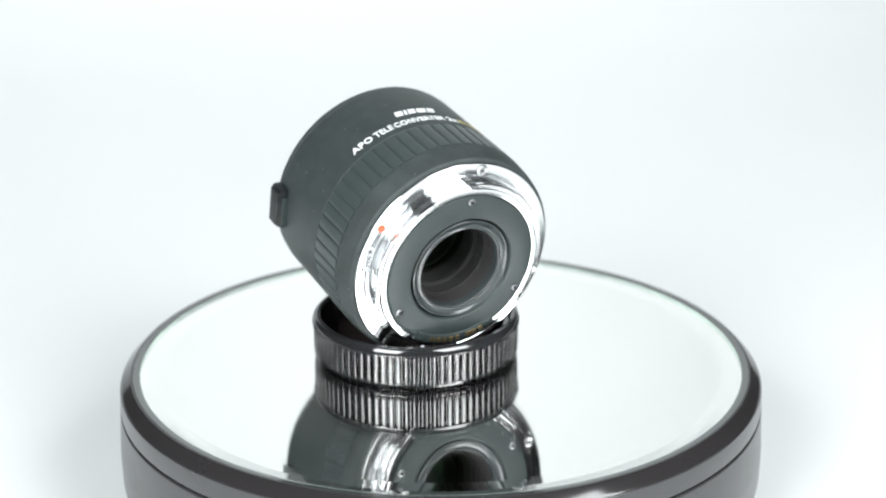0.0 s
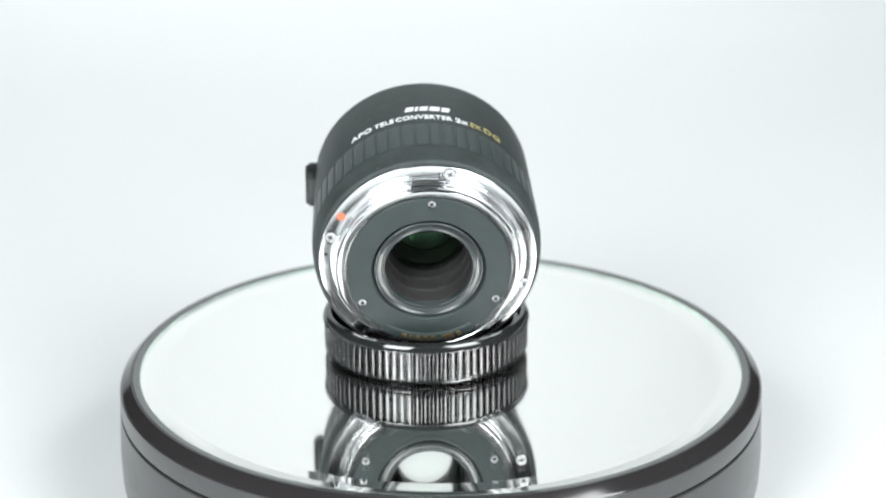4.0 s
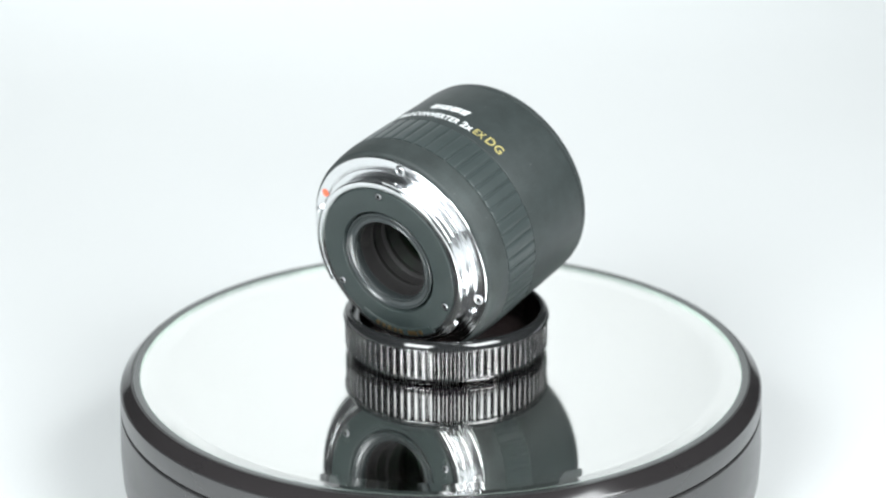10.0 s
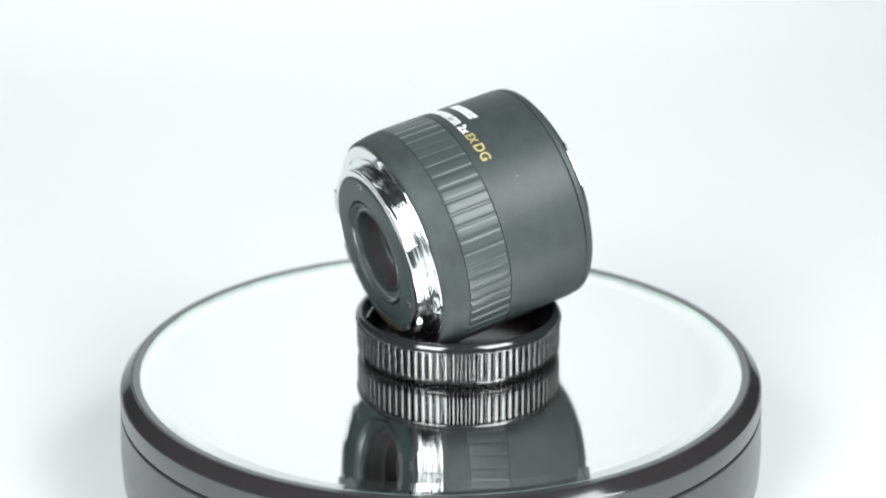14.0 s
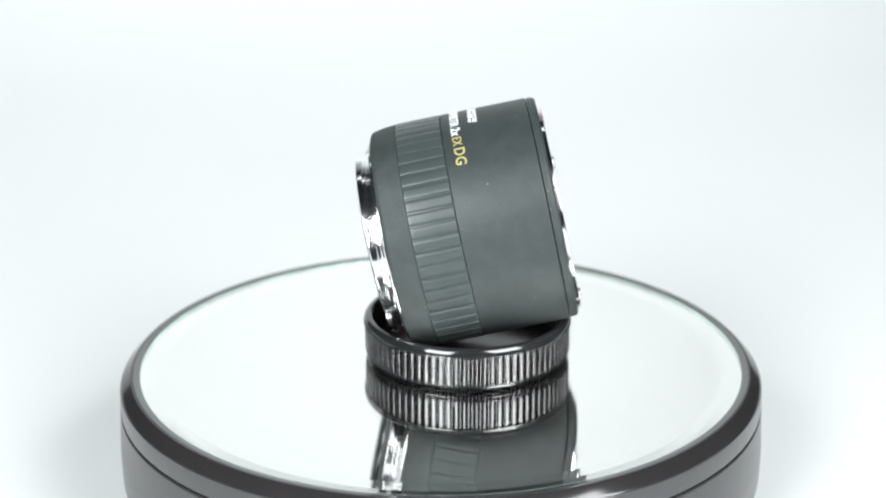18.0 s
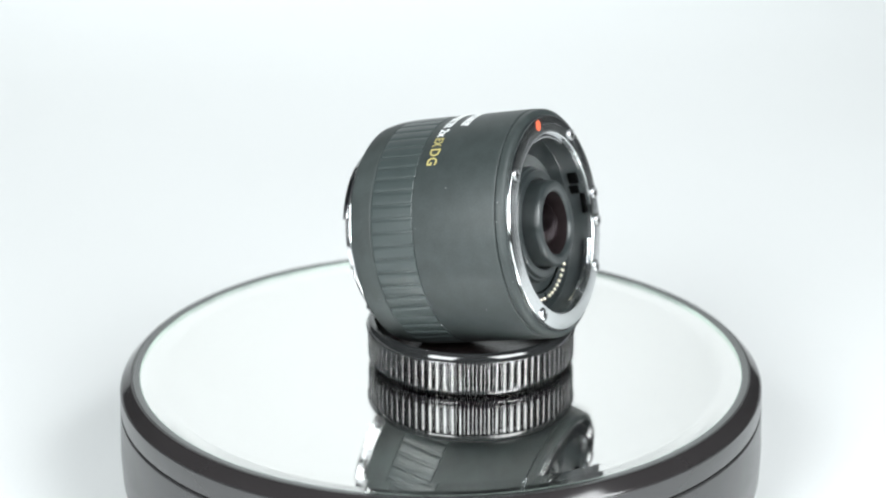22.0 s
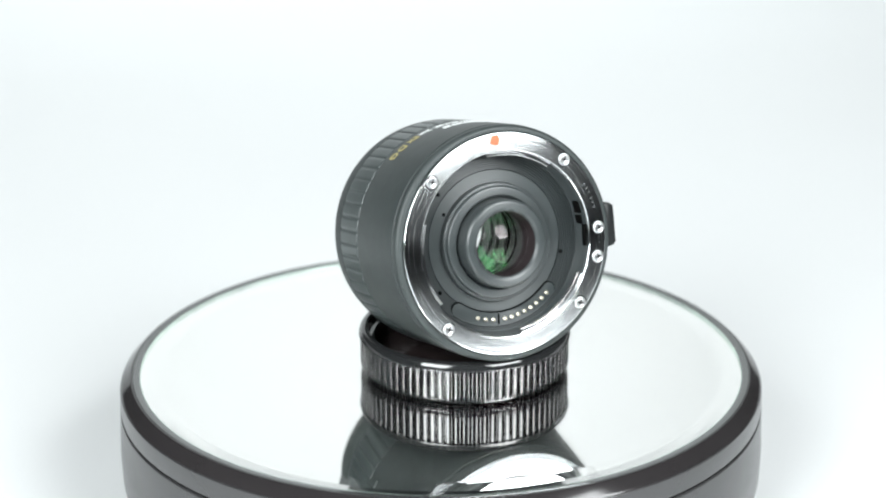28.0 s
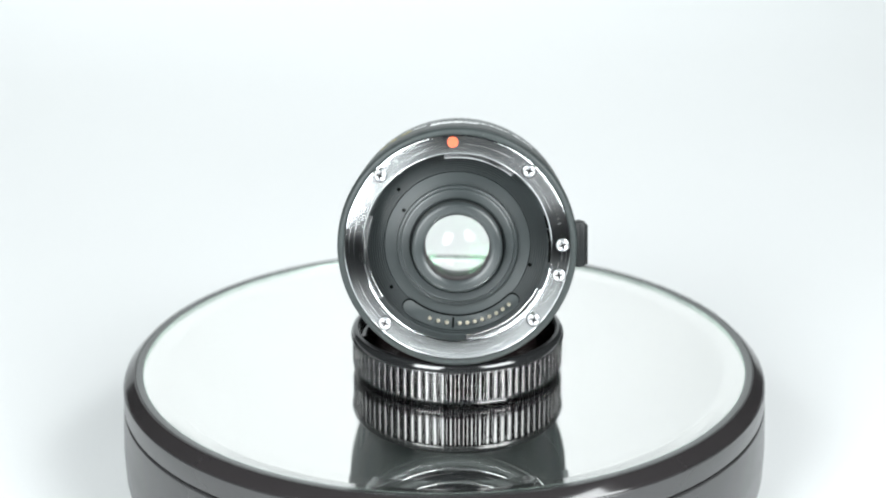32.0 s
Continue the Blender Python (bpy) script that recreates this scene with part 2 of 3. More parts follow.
def spot(phi, radius, z, turn=0.0):
    """A place on the lens: angle phi about its axis, from the top mark, and height z along it."""
    a = radians(phi)
    return Matrix.Translation((radius * math.sin(a), radius * math.cos(a), z)) @ Matrix.Rotation(-a + radians(turn), 4, "Z")


def facing_back(m):
    return m @ Matrix.Rotation(math.pi, 4, "Y")


MM = 0.001


def mm(*pairs):
    return [(r * MM, z * MM) for r, z in pairs]


# ---- the white sweep and the dark studio ----
def sweep():
    """White paper on the table that curves up behind."""
    bm = bmesh.new()
    line = [(-1.0, 0.0), (-0.5, 0.0), (0.0, 0.0), (0.5, 0.0), (0.85, 0.0)]
    for k in range(1, 17):
        a = radians(90 * k / 16)
        line.append((0.85 + 0.5 * math.sin(a), 0.5 - 0.5 * math.cos(a)))
    line += [(1.35, 1.0), (1.35, 1.9)]
    rows = []
    for low in (0.0, -0.006):
        for i, (y, z) in enumerate(line):
            j = min(i + 1, len(line) - 1)
            d = Vector((line[j][0] - line[j - 1][0], line[j][1] - line[j - 1][1])).normalized()
            rows.append([bm.verts.new((x, y - d.y * low, z + d.x * low)) for x in (-1.0, -0.5, 0, 0.26, 0.515)])
    n = len(line)
    for base in (0, n):
        for i in range(n - 1):
            for k in range(4):
                bm.faces.new((rows[base + i][k], rows[base + i][k + 1], rows[base + i + 1][k + 1], rows[base + i + 1][k]))
    for i in range(n - 1):
        for k in (0, 4):
            bm.faces.new((rows[i][k], rows[i + 1][k], rows[n + i + 1][k], rows[n + i][k]))
    for i in (0, n - 1):
        for k in range(4):
            bm.faces.new((rows[i][k], rows[i][k + 1], rows[n + i][k + 1], rows[n + i][k]))
    bmesh.ops.recalc_face_normals(bm, faces=bm.faces[:])
    ob = part("backdrop", bm, PAPER, crease=60)
    tagged(ob, "seamless white paper sweep under and behind the turntable", "backdrop", kind="structure")


def studio():
    for name, box, label in (
            ("floor", (-2.6, 2.6, -3.0, 2.2, -0.82, -0.74), "dark studio floor below the white table"),
            ("ceiling", (-2.6, 2.6, -3.0, 2.2, 2.3, 2.38), "dark studio ceiling"),
            ("wall_north", (-2.68, 2.68, 2.2, 2.28, -0.82, 2.38), "grey studio wall behind the white paper"),
            ("wall_south", (-2.68, 2.68, -3.08, -3.0, -0.82, 2.38), "grey studio wall"),
            ("wall_east", (2.6, 2.68, -3.0, 2.2, -0.74, 2.3), "grey studio wall"),
            ("wall_west", (-2.68, -2.6, -3.0, 2.2, -0.74, 2.3), "grey studio wall")):
        tagged(part(name, slab(*box), WALL if "wall" in name else ROOM), label, name.split("_")[0], kind="structure")


sweep()
studio()


# ---- the turntable ----
GLASS = 2.9                           # thickness of the mirror plate, mm


def turntable():
    """Returns the turning platter; heights are below the mirror's face."""
    t = thing("turntable", "round black plastic display turntable with a mirror top on white paper", "turntable", pose(0, 0, 0))
    body = part("base", lathe(rounded(mm((97.0, -10.1), (100.6, -10.15), (101.3, -24), (101.1, -33), (99.2, -40.5), (95, -44.0), (60, -44.0), (60, -10.1)), 0.0010), 160),
                SIDE, t, "black plastic housing that narrows towards its foot")
    body.location.z = MIRROR_Z
    foot = part("foot", lathe(mm((90, -44.0), (90, -45.0), (70, -45.0), (70, -44.0)), 96), PIT, t, "dark rubber foot ring")
    foot.location.z = MIRROR_Z
    platter = new("platter")
    platter.empty_display_size = 0.02
    platter.parent = t
    tagged(platter, "turning platter with black rim and mirror")
    part("rim", lathe(rounded(mm((96.35, -0.02), (96.9, -0.08), (99.7, -2.7), (100.1, -3.25), (99.2, -3.3), (96.35, -3.3)), 0.0002, 3), 192),
         TABLE, platter, "glossy black chamfered rim")
    part("lip", lathe(rounded(mm((94.1, -0.22), (96.3, 0.0), (96.3, -3.3), (94.1, -3.3)), 0.0002, 3), 192), LIP, platter, "flat dark grey lip round the mirror")
    part("side_band", lathe(rounded(mm((99.9, -3.3), (100.25, -3.6), (100.5, -9.3), (100.0, -9.5), (94.1, -9.5), (94.1, -3.32)), 0.0003, 3), 192),
         SIDE, platter, "dark grey side band of the platter")
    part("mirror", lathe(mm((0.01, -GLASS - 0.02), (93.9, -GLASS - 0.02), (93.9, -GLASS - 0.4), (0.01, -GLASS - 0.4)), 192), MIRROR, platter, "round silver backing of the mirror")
    glass_plate = part("mirror_glass", lathe(mm((0.01, 0.0), (87.6, 0.0), (93.9, -0.31)), 256, closed=False), PLATE_GLASS, platter, "clear glass plate with a bevelled edge", crease=1.5)
    glass_plate.visible_shadow = False
    part("glass_edge", lathe(mm((93.9, -0.31), (94.08, -0.30), (94.08, -3.2), (93.9, -3.2)), 192), GLASS_EDGE, platter, "green ground glass edge")
    return platter


# ---- the lens cap that carries the lens ----
CAP = Vector((0.00472, 0.0082, 0.0))          # its middle on the mirror at 13 s
CAP_RIBS = 80


def rear_cap():
    c = thing("lens_cap", "glossy black lens cap with fluted side, open on the mirror", "lens cap")
    part("shell", lathe(rounded(mm((30.9, 0.0), (31.1, 1.15), (32.3, 1.4), (32.44, 1.55), (32.42, 1.8), (31.3, 1.92), (31.3, 10.3), (32.85, 10.5), (32.95, 10.9), (32.55, 12.4), (31.7, 13.35), (30.5, 13.4),
                                   (29.9, 12.6), (29.7, 3.2), (0.05, 3.0), (0.05, 0.6), (30.6, 0.6), (30.8, 0.0)), 0.0006, 3), 160),
         GLOSSY, c)
    part("bowl", lathe(mm((29.65, 12.0), (29.55, 3.35), (0.05, 3.15), (0.05, 3.05), (29.68, 3.2)), 128), CAP_IN, c, "dark inside of the cap")
    for phi in (20, 140, 260):
        part("bayonet_tab", lathe(rounded(mm((29.6, 10.6), (29.6, 8.9), (27.9, 9.1), (27.9, 10.4)), 0.0003), 14, phi, phi + 48), GLOSSY, c)
    part("index_mark", slab(-0.0012, 0.0012, 0.0205, 0.0225, 0.0030, 0.0034, 0.0002), GLOSSY, c)
    rib = None
    for k in range(CAP_RIBS):
        m = Matrix.Rotation(k * math.tau / CAP_RIBS, 4, "Z")
        if rib is None:
            bm = bmesh.new()
            half = [(1.00, 31.0), (0.97, 32.20), (0.86, 32.34), (0.62, 32.41), (0.30, 32.44)]
            outline = [(-x * MM, y * MM) for x, y in half] + [(x * MM, y * MM) for x, y in reversed(half)]
            low = [bm.verts.new((x, y, 0.0019)) for x, y in outline]
            mid = [bm.verts.new((x, y + (0.0 if abs(x) > 0.0006 else 0.00005), 0.0023)) for x, y in outline]
            top = [bm.verts.new((x, y, 0.0108)) for x, y in outline]
            for a, b in ((low, mid), (mid, top)):
                for i in range(len(outline) - 1):
                    bm.faces.new((a[i], b[i], b[i + 1], a[i + 1]))
            bm.faces.new(low), bm.faces.new(list(reversed(top)))
            bmesh.ops.recalc_face_normals(bm, faces=bm.faces[:])
            rib = part("rib", bm, GLOSSY, c, crease=50)
        else:
            twin(rib, m)
    return c


# ---- the tele converter ----
AXIS_TURN, AXIS_RISE = 33.38, 11.94            # degrees, at 13 s
FRONT = Vector((0.02839, 0.02404, 0.04815))    # middle of the front mount's face above the mirror, at 13 s


def lens_pose():
    """x to the lever's side, y to the top mark, z out of the front mount."""
    a, e = radians(AXIS_TURN), radians(AXIS_RISE)
    z = Vector((math.cos(a) * math.cos(e), math.sin(a) * math.cos(e), math.sin(e)))
    x = Vector((-math.sin(a), math.cos(a), 0))
    y = z.cross(x)
    return Matrix.Translation(FRONT) @ Matrix((x, y, z)).transposed().to_4x4()


def cross_screw(name, parent, radius, height, head=SCREW):
    """A domed screw head with black bars for the shade in its cross slot, its foot at z = 0; returned at the origin."""
    if head is SCREW:
        bm = lathe([(radius * a, height * b) for a, b in ((1.0, -0.2), (1.0, 0.45), (0.93, 0.8), (0.80, 1.0), (0.66, 1.0), (0.58, 0.82), (0.5, 0.72), (0.01, 0.74))], 32, closed=False)
    else:
        bm = disc(radius, -0.0002, height, 28, height * 0.7)
    ob = part(name, bm, head, parent, crease=50)
    # Black ring that paints the shade in the gap round the head.
    part("seat", lathe([(radius * 1.12, -0.0002), (radius * 1.12, 0.00002), (radius * 1.02, 0.00002), (radius * 1.02, -0.0002)], 32), PIT, ob)
    arm, top, half = (0.56, height * 0.74, 0.09) if head is SCREW else (0.66, height, 0.17)
    bm = slab(-radius * arm, radius * arm, -radius * half, radius * half, top - 0.00002, top + 0.00005)
    slab(-radius * half, radius * half, -radius * arm, radius * arm, top - 0.00002, top + 0.00006, bm=bm)
    part("slot", bm, PIT, ob)
    return ob


def place_screws(first, places):
    """Puts the first screw at the first place and copies it to the rest."""
    first.matrix_basis = places[0]
    extras = list(first.children)
    for m in places[1:]:
        other = twin(first, m)
        for e in extras:
            new(e.name.split(".")[0], e.data).parent = other


def print_on_barrel(name, words, start, end, base, height, material, parent, radius=0.03485, bold=0.0):
    """Words wrapped round the barrel from the angle start to the angle end, standing on the line z = base."""
    data = bpy.data.curves.new(name, "FONT")
    data.body, data.offset, data.resolution_u, data.space_character = words, bold, 6, 1.12
    ob = new(name, data)
    me = bpy.data.meshes.new_from_object(ob.evaluated_get(bpy.context.evaluated_depsgraph_get()))
    bpy.data.objects.remove(ob)
    bm = bmesh.new()
    bm.from_mesh(me)
    bpy.data.meshes.remove(me)
    bmesh.ops.triangulate(bm, faces=bm.faces[:])
    xs, ys = [v.co.x for v in bm.verts], [v.co.y for v in bm.verts]
    x0, x1, y0, y1 = min(xs), max(xs), 0.0, max(ys)
    bend(bm, x0, x1, y0, y1, start, end, base, height, radius)
    return part(name, bm, material, parent)


def bend(bm, x0, x1, y0, y1, start, end, base, height, radius):
    made = bmesh.ops.extrude_face_region(bm, geom=bm.faces[:])
    for v in made["geom"]:
        if isinstance(v, bmesh.types.BMVert):
            v.co.z = 1.0
    for v in bm.verts:
        a = radians(start + (end - start) * (v.co.x - x0) / (x1 - x0))
        r = radius + (0.00006 if v.co.z > 0.5 else -0.0001)
        v.co = Vector((r * math.sin(a), r * math.cos(a), base + height * (v.co.y - y0) / (y1 - y0)))
    bmesh.ops.recalc_face_normals(bm, faces=bm.faces[:])


def maker_mark(parent):
    """The maker's mark as plain slanted shapes."""
    bm = bmesh.new()
    x = 0.0
    for w, bars in ((1.0, ((0.0, 0.3), (0.36, 0.64), (0.7, 1.0))), (0.34, ((0.0, 1.0),)), (1.0, ((0.0, 0.42), (0.58, 1.0))), (1.25, ((0.0, 0.62), (0.72, 1.0))), (1.0, ((0.0, 0.36), (0.5, 1.0)))):
        cells = 4
        for y0, y1 in bars:
            lower = [bm.verts.new((x + w * i / cells + 0.22 * y0, y0, 0)) for i in range(cells + 1)]
            upper = [bm.verts.new((x + w * i / cells + 0.22 * y1, y1, 0)) for i in range(cells + 1)]
            for i in range(cells):
                bm.faces.new((lower[i], lower[i + 1], upper[i + 1], upper[i]))
        x += w + 0.22
    bend(bm, 0.0, x + 0.08, 0.0, 1.0, 9.8, -13.8, -0.0219, 0.0026, 0.03485)
    part("maker_mark", bm, WHITE, parent, "white slanted block mark")


def glass(name, radius, curve, z, material, parent):
    """A domed lens element, thin and curved; curve is its radius, negative when hollow to the front."""
    bm, steps, rings = bmesh.new(), 48, 8
    last = None
    for off in (0.0, -0.0006):
        rows = []
        for i in range(1, rings + 1):
            r = radius * i / rings
            h = math.copysign(1, curve) * (math.sqrt(curve * curve - r * r) - abs(curve))
            rows.append([bm.verts.new((r * math.sin(k * math.tau / steps), r * math.cos(k * math.tau / steps), z + h + off)) for k in range(steps)])
        mid = bm.verts.new((0, 0, z + off))
        for k in range(steps):
            bm.faces.new((mid, rows[0][k], rows[0][(k + 1) % steps]))
            for p, q in zip(rows, rows[1:]):
                bm.faces.new((p[k], q[k], q[(k + 1) % steps], p[(k + 1) % steps]))
        if last:
            for k in range(steps):
                bm.faces.new((last[k], rows[-1][k], rows[-1][(k + 1) % steps], last[(k + 1) % steps]))
        last = rows[-1]
    bmesh.ops.recalc_face_normals(bm, faces=bm.faces[:])
    return part(name, bm, material, parent, crease=60)


def bean(r0, r1, start, end, low, high):
    """A bent bar with round ends between two radii and two angles."""
    mid, half = (r0 + r1) / 2, (r1 - r0) / 2
    cut = math.degrees(half / mid)
    line = []
    for k in range(25):
        line.append((r1, radians(start + cut + (end - start - 2 * cut) * k / 24)))
    line = [(r * math.sin(a), r * math.cos(a)) for r, a in line]
    inner = [(x * r0 / r1, y * r0 / r1) for x, y in line]

    def cap_end(angle, way):
        a = radians(angle)
        c, out, along = (mid * math.sin(a), mid * math.cos(a)), (math.sin(a), math.cos(a)), (math.cos(a) * way, -math.sin(a) * way)
        return [(c[0] + half * (out[0] * math.cos(b) + along[0] * math.sin(b)), c[1] + half * (out[1] * math.cos(b) + along[1] * math.sin(b)))
                for b in (math.pi * k / 10 for k in range(1, 10))]

    ring = line + cap_end(end - cut, 1) + inner[::-1] + cap_end(start + cut, -1)[::-1]
    bm = bmesh.new()
    lower, upper = ([bm.verts.new((x, y, z)) for x, y in ring] for z in (low, high))
    for k in range(len(ring)):
        j = (k + 1) % len(ring)
        bm.faces.new((lower[k], lower[j], upper[j], upper[k]))
    tops = [bm.faces.new(upper), bm.faces.new(lower[::-1])]
    bmesh.ops.triangulate(bm, faces=tops)
    bmesh.ops.recalc_face_normals(bm, faces=bm.faces[:])
    return bm


GRIP_RIBS = 54


def grip_rib():
    """One rounded bar of the rubber grip, at the top mark."""
    bm = bmesh.new()
    line = [(-2.92, 34.2), (-2.90, 34.66), (-2.74, 34.82), (-2.40, 34.92), (-1.2, 34.95), (1.2, 34.95), (2.40, 34.92), (2.74, 34.82), (2.90, 34.66), (2.92, 34.2)]
    rows = []
    for z, drop in ((-30.55, 0.25), (-30.7, 0.04), (-36.0, 0.0), (-43.2, 0.0), (-43.9, 0.05), (-44.3, 0.14)):
        rows.append([bm.verts.new(((r - (drop if r > 34.3 else 0)) * MM * math.sin(radians(a)), (r - (drop if r > 34.3 else 0)) * MM * math.cos(radians(a)), z * MM)) for a, r in line])
    for p, q in zip(rows, rows[1:]):
        for k in range(len(line) - 1):
            bm.faces.new((p[k], p[k + 1], q[k + 1], q[k]))
    bm.faces.new(rows[0]), bm.faces.new(rows[-1][::-1])
    bmesh.ops.recalc_face_normals(bm, faces=bm.faces[:])
    return bm


def tele_converter():
    L = thing("tele_converter", "black tele converter lens with chrome mounts, tilted on its cap", "camera lens")
    # outer shell, from the front mount backwards
    part("front_band", lathe(rounded(mm((32.4, -0.9), (33.7, -0.95), (34.45, -1.7), (34.6, -3.55), (32.6, -3.55), (32.4, -1.9)), 0.0004), 144), RUBBER, L)
    part("barrel", lathe(rounded(mm((34.4, -3.72), (34.7, -4.1), (34.85, -30.3), (34.4, -30.42), (32.6, -30.42), (32.6, -3.72)), 0.00015), 160), RUBBER, L,
         "smooth black barrel")
    grip = part("grip_ring", lathe(rounded(mm((34.60, -30.45), (34.60, -44.4), (32.6, -44.4), (32.6, -30.45)), 0.00015), 160), GRIP, L, "ribbed black rubber grip ring")
    rib = None
    for k in range(GRIP_RIBS):
        m = Matrix.Rotation(-radians(360 * k / GRIP_RIBS + 2.2), 4, "Z")
        if rib is None:
            rib = part("rib", grip_rib(), GRIP, grip, crease=25)
            rib.matrix_basis = m
        else:
            twin(rib, m)
    part("rear_collar", lathe(rounded(mm((34.75, -44.42), (34.85, -45.0), (34.5, -48.5), (33.85, -51.8), (33.2, -52.5), (30.0, -52.5), (30.0, -44.42)), 0.0003, 4), 144),
         COLLAR, L, "dusty matte black rear collar")

    # rear mount
    part("rear_flange", lathe(rounded(mm((32.5, -52.4), (32.7, -53.0), (32.5, -53.35), (29.4, -53.42), (29.3, -53.26), (28.9, -53.26), (28.75, -53.55), (26.6, -53.6), (26.6, -52.4)), 0.00012), 144), CHROME, L,
         "chrome rear mount flange")
    part("bayonet", lathe(rounded(mm((26.9, -53.6), (26.9, -54.5), (26.65, -54.7), (26.65, -55.7), (26.9, -55.9), (26.9, -56.5), (27.0, -58.0), (26.6, -58.3), (24.8, -58.3), (24.7, -53.6)), 0.0002), 144), CHROME, L, "chrome rear bayonet")
    for a, b in ((-6, -64), (-126, -176), (116, 60)):
        part("bayonet_tab", lathe(rounded(mm((26.9, -56.5), (28.2, -56.55), (28.3, -58.05), (28.0, -58.3), (26.9, -58.25)), 0.0002), 28, a, b), CHROME, L)
    part("rear_cover", lathe(rounded(mm((24.65, -57.0), (24.65, -58.55), (24.3, -58.75), (17.2, -58.75), (17.0, -58.3), (16.7, -57.8), (16.7, -56.5), (24.0, -56.5)), 0.00015), 128),
         PLASTIC, L, "grey-black plastic rear cover plate")
    part("rear_ring", lathe(rounded(mm((16.3, -57.0), (16.3, -58.2), (16.05, -58.5), (15.75, -58.45), (15.3, -57.9), (14.3, -57.5), (13.75, -57.55), (13.5, -57.85), (13.25, -57.8), (13.1, -57.2), (13.1, -54.8), (16.4, -54.8)),
                                    0.00012, 3), 128), SATIN, L, "satin ring round the rear opening")
    inner = [(13.05, -55.2), (13.05, -51.0), (12.9, -50.4), (12.7, -49.9), (12.75, -49.3), (13.1, -48.4), (12.9, -45.4), (12.5, -44.8), (12.3, -44.2),
             (12.35, -43.6), (12.6, -42.8), (12.4, -38.6), (18.0, -38.6), (18.0, -50.0), (14.4, -55.0)]
    part("rear_baffle", lathe(mm(*inner), 96), DULL, L, "stepped dark grey light baffles", crease=18)
    part("optical_tube", lathe(mm((12.5, -38.5), (12.2, -34.0), (11.6, -33.9), (11.6, -33.2), (12.0, -33.1), (11.2, -22.0), (10.5, -21.9), (10.4, -21.2), (10.8, -21.1),
                                  (10.0, -14.0), (9.3, -8.0), (9.4, -0.9), (9.9, -1.1), (10.6, -8.0), (12.4, -10.5), (18.0, -20.0), (18.0, -38.5)), 96),
         TUBE, L, "blackened lens tube")
    glass("rear_element", 0.0121, -0.030, -0.0405, GREEN_COAT, L)
    glass("middle_element", 0.0098, -0.042, -0.0160, LIME_COAT, L)
    part("glass_group", lathe(mm((0.004, -8.4), (11.6, -8.4), (12.6, -37.5), (0.004, -37.5)), 64), CLEAR_GLASS, L, "thick clear glass elements inside the tube", crease=20)
    glass("front_element", 0.0093, 0.0115, -0.0008, FAINT_COAT, L)
    place_screws(cross_screw("rear_screw", L, 0.00165, 0.0006), [facing_back(spot(p, 0.0304, -0.05342, 20)) for p in (-11.9, 72.7, -106.4, 168)])
    place_screws(cross_screw("cover_screw", L, 0.00115, 0.00015, DARK_STEEL), [facing_back(spot(p, 0.0227, -0.05876, 30)) for p in (-1.9, 118.5, -117.2)])
    dot = part("index_dot", disc(0.00125, -0.0001, 0.0001, 24), RED, L, "red lens index dot")
    dot.matrix_basis = facing_back(spot(58.0, 0.0304, -0.05345))
    # Flat black disc, the painted shade of a small hole.
    hole = part("pin_hole", disc(0.0005, -0.0001, 0.00008, 16), PIT, L)
    hole.matrix_basis = facing_back(spot(84.0, 0.0309, -0.05342))
    # rear contacts on a block at the foot
    part("contact_block", lathe(rounded(mm((22.2, -58.6), (23.0, -59.1), (25.2, -58.95), (26.4, -57.6), (26.4, -56.0), (22.2, -56.0)), 0.0003), 32, 146, 214), PLASTIC, L,
         "black block for the electric contacts")
    a = 160.0
    for w in (3.3, 3.3, 3.3, 3.3, 3.3, None, 8.6, 3.3):
        if w is None:
            a += 3.4
            continue
        part("rear_contact", lathe(rounded(mm((23.3, -58.8), (23.4, -59.2), (24.7, -59.15), (25.1, -58.9), (24.8, -58.5)), 0.0001, 2), 4, a, a + w), GOLD, L)
        a += w + 2.0

    # front mount
    part("front_mount", lathe(rounded(mm((32.35, -0.02), (32.1, 0.12), (27.3, 0.12), (27.0, -0.1), (27.0, -1.6), (32.35, -1.6)), 0.00012), 144), CHROME_FACE, L, "chrome front mount ring")
    for a, b in ((-8, 37), (-70, -124), (117, 174)):
        part("front_tab", lathe(rounded(mm((27.0, -1.0), (25.7, -1.05), (25.6, -2.3), (27.0, -2.35)), 0.00015), 28, a, b), CHROME, L)
    steps = [(27.0, -1.6), (26.6, -7.0)]
    for k in range(8):
        r, z = 26.45 - 0.64 * k, -7.25 - 0.16 * k
        steps += [(r, z), (r - 0.34, z + 0.02), (r - 0.37, z - 1.0), (r - 0.61, z - 1.0)]
    steps += [(21.3, -8.5), (21.1, -8.35), (17.6, -8.3), (17.4, -10.5), (27.6, -10.5), (27.6, -1.6)]
    part("mount_recess", lathe(mm(*steps), 128), RECESS, L, "ridged dark mount recess")
    part("recess_plate", lathe(rounded(mm((17.55, -8.35), (17.4, -6.5), (17.0, -6.2), (16.65, -6.25), (16.45, -5.3), (16.1, -5.0), (14.0, -5.0), (13.75, -5.2), (13.7, -6.2), (13.2, -6.3), (13.2, -10.3),
                                        (17.55, -10.3)), 0.0002), 128), RECESS, L, "stepped collar round the front lens barrel")
    part("nose", lathe(rounded(mm((13.1, -9.8), (13.05, -1.2), (12.75, -0.4), (12.2, 0.05), (10.4, 0.0), (9.6, -0.5), (9.45, -1.0), (9.9, -1.6), (11.0, -9.8)), 0.0004, 4), 112), RECESS, L,
         "protruding front lens barrel")
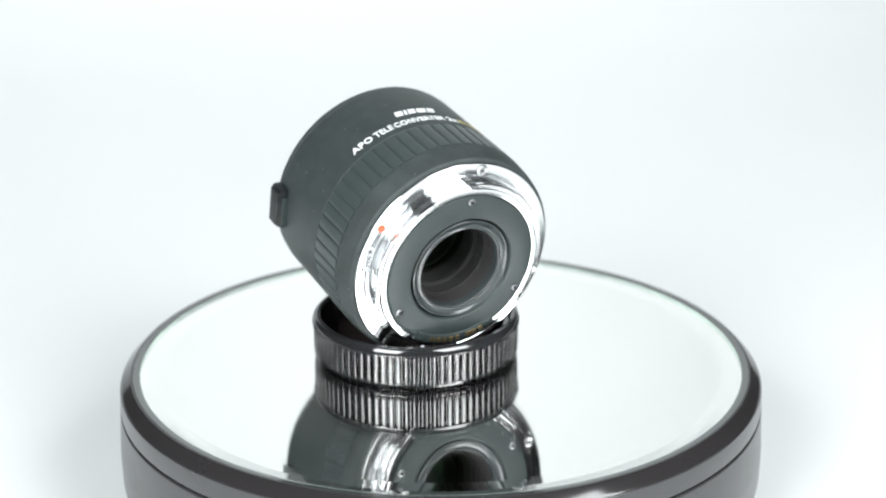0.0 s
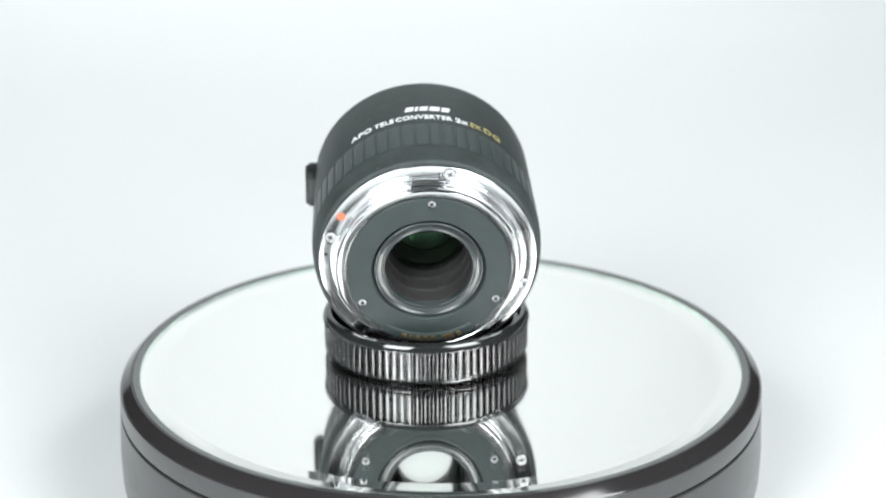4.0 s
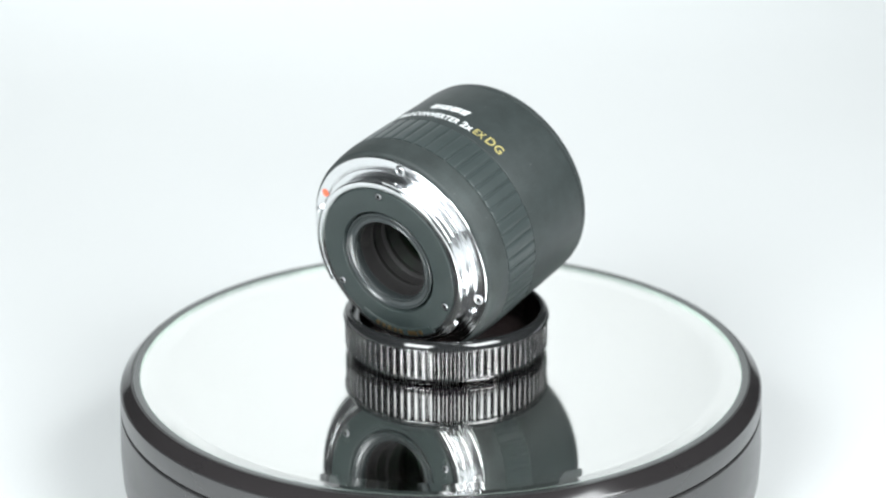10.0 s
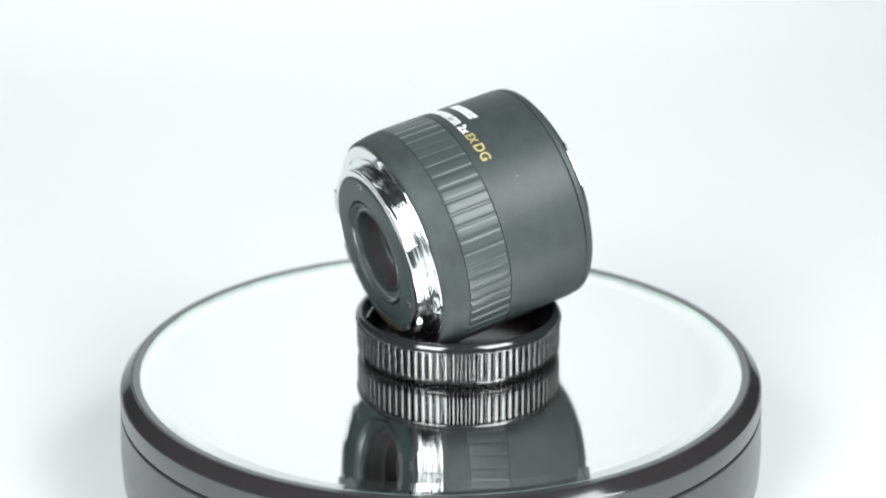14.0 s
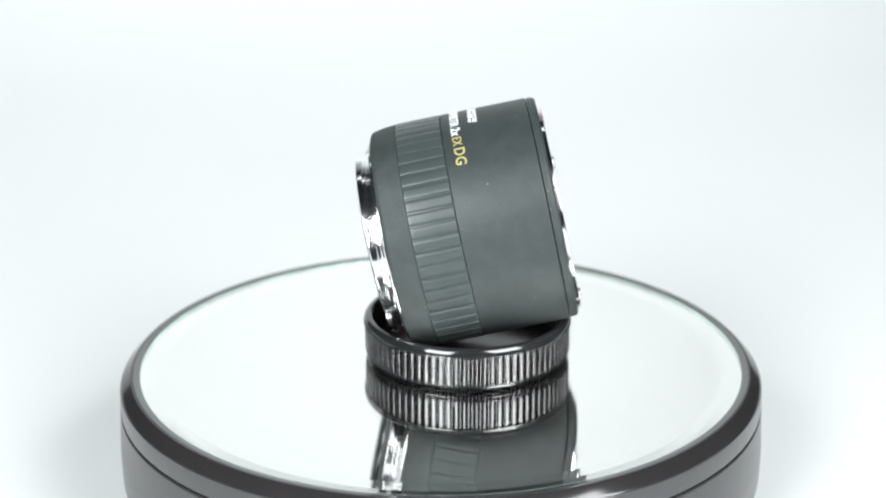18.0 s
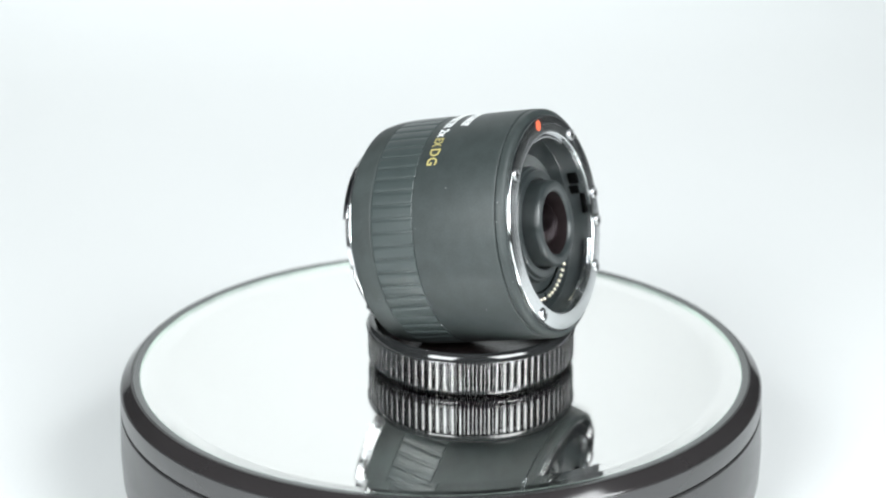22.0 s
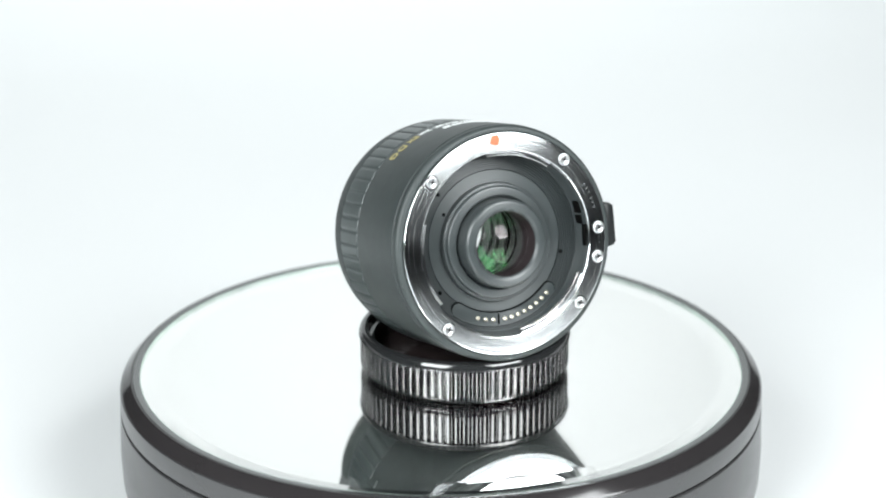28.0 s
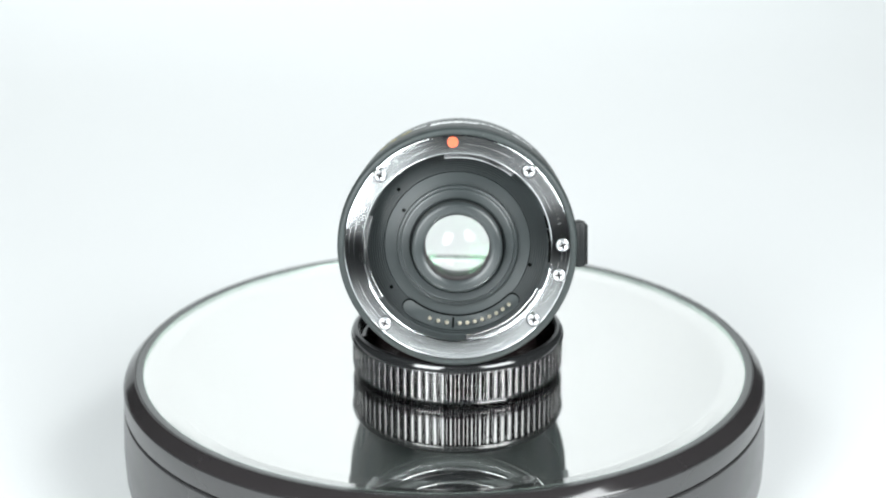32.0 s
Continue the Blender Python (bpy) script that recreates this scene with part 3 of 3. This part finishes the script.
    place_screws(cross_screw("front_screw", L, 0.00185, 0.0007), [spot(p, 0.0302, 0.00012, 25) for p in (-46.6, 42.7, 88.2, 104.8, 133.1, -136.5)])
    dot = part("index_dot", disc(0.00158, -0.0001, 0.0001, 32), RED, L, "red mount index dot")
    dot.matrix_basis = spot(-2.4, 0.03035, 0.00014)
    for phi, tall in ((62.0, 0.9), (64.6, 1.1), (67.2, 0.7), (71.0, 1.1), (73.6, 0.9), (76.2, 1.1)):
        part("engraved_bar", slab(-0.00014, 0.00014, -tall * 0.00034, tall * 0.00034, -0.00005, 0.00001), ETCHED, L).matrix_basis = spot(phi, 0.0301, 0.00013)
    part("contact_pad", bean(0.0211, 0.0249, 131, 222, -0.0097, -0.00762), RECESS, L, "raised pad round the pins")
    # Black rim just below the pad's face paints its groove's shade.
    part("pad_gap", bean(0.02072, 0.02528, 130.1, 222.9, -0.0092, -0.00772), PIT, L)
    part("pad_divider", lathe(mm((24.6, -7.6), (21.4, -7.6), (21.4, -7.8), (24.6, -7.8)), 2, 182.2, 183.8), PIT, L)
    pin = None
    for phi in [139.3 + 5.55 * k for k in range(8)] + [187.5, 193.9, 200.3]:
        m = spot(phi, 0.0231, -0.00767)
        if pin is None:
            pin = part("contact_pin", disc(0.00060, -0.0002, 0.0009, 14, 0.00025), PIN, L)
            pin.matrix_basis = m
        else:
            twin(pin, m)
    # Black discs in place of openings, with the holes' shade painted on.
    for phi, r, z in ((-57.4, 0.0185, -0.00831), (-46.7, 0.0234, -0.0078), (105.5, 0.0219, -0.0078), (-123.0, 0.0229, -0.0077)):
        hole = part("pin_hole", disc(0.00055, -0.0002, 0.00015, 16), PIT, L)
        hole.matrix_basis = spot(phi, r, z)
    # Black slabs on the recess wall paint the shade of its notches.
    for turn, a, b, low, high in ((79, -0.0041, -0.0004, -0.0056, -0.0024), (79, 0.0004, 0.0030, -0.0060, -0.0030), (92, -0.0030, 0.0034, -0.0030, -0.0016)):
        part("lock_slot", slab(a, b, 0.0262, 0.0272, low, high, 0.0001), PIT, L).matrix_basis = Matrix.Rotation(-radians(turn), 4, "Z")

    # release lever on the side
    lever = part("release_lever", slab(-0.0072, 0.0064, 0.0330, 0.0372, -0.0092, -0.0020, 0.0019), LEVER, L, "black release lever")
    lever.matrix_basis = Matrix.Rotation(-radians(89.5), 4, "Z")
    part("finger_pad", slab(-0.0062, 0.0054, 0.0364, 0.0376, -0.0084, -0.0030, 0.0005), LEVER, lever)
    # Paler slab on the black lever, painting the light that falls there.
    part("lever_flank", slab(-0.0046, 0.0052, 0.0336, 0.0363, -0.0097, -0.0088, 0.0003), PLASTIC, lever, "lever flank, paler for the light on it")

    # print
    maker_mark(L)
    base, tall = -0.0274, 0.00255
    for words, a, b, h, col in (("APO", 40.0, 27.6, tall, WHITE), ("TELE", 26.0, 15.7, tall, WHITE), ("CONVERTER", 14.6, -14.0, tall, WHITE),
                                ("2x", -15.6, -22.4, tall * 1.08, WHITE), ("EX", -23.6, -29.7, tall * 1.05, YELLOW), ("DG", -31.4, -41.6, tall * 1.25, YELLOW)):
        print_on_barrel("lettering", words, a, b, base, h, col, L, bold=0.030 if col is WHITE else 0.014)
    return L


# ---- what turns ----
def angle_at(t):
    """Degrees by which the platter has turned, against its place at 13 s; it runs clockwise, nearly evenly."""
    marks = ((0.0, 86.3), (3.0, 66.1), (6.0, 46.1), (9.0, 25.6), (13.0, -0.2), (19.0, -39.45), (23.0, -66.4), (25.0, -79.6), (28.0, -98.9), (32.0, -124.4))
    return float(np.interp(t, [m[0] for m in marks], [m[1] for m in marks]))


def motions(platter, cap, lens):
    """All that turns with the platter."""
    at_rest = {platter: Matrix(), cap: Matrix.Translation(CAP), lens: lens_pose()}
    for ob, m in at_rest.items():
        rows = []
        for k in range(65):
            t = k * 0.5
            rows.append((t, Matrix.Translation((0, 0, MIRROR_Z)) @ Matrix.Rotation(radians(angle_at(t)), 4, "Z") @ m))
        walk(ob, rows)


platter, cap, lens = turntable(), rear_cap(), tele_converter()
motions(platter, cap, lens)
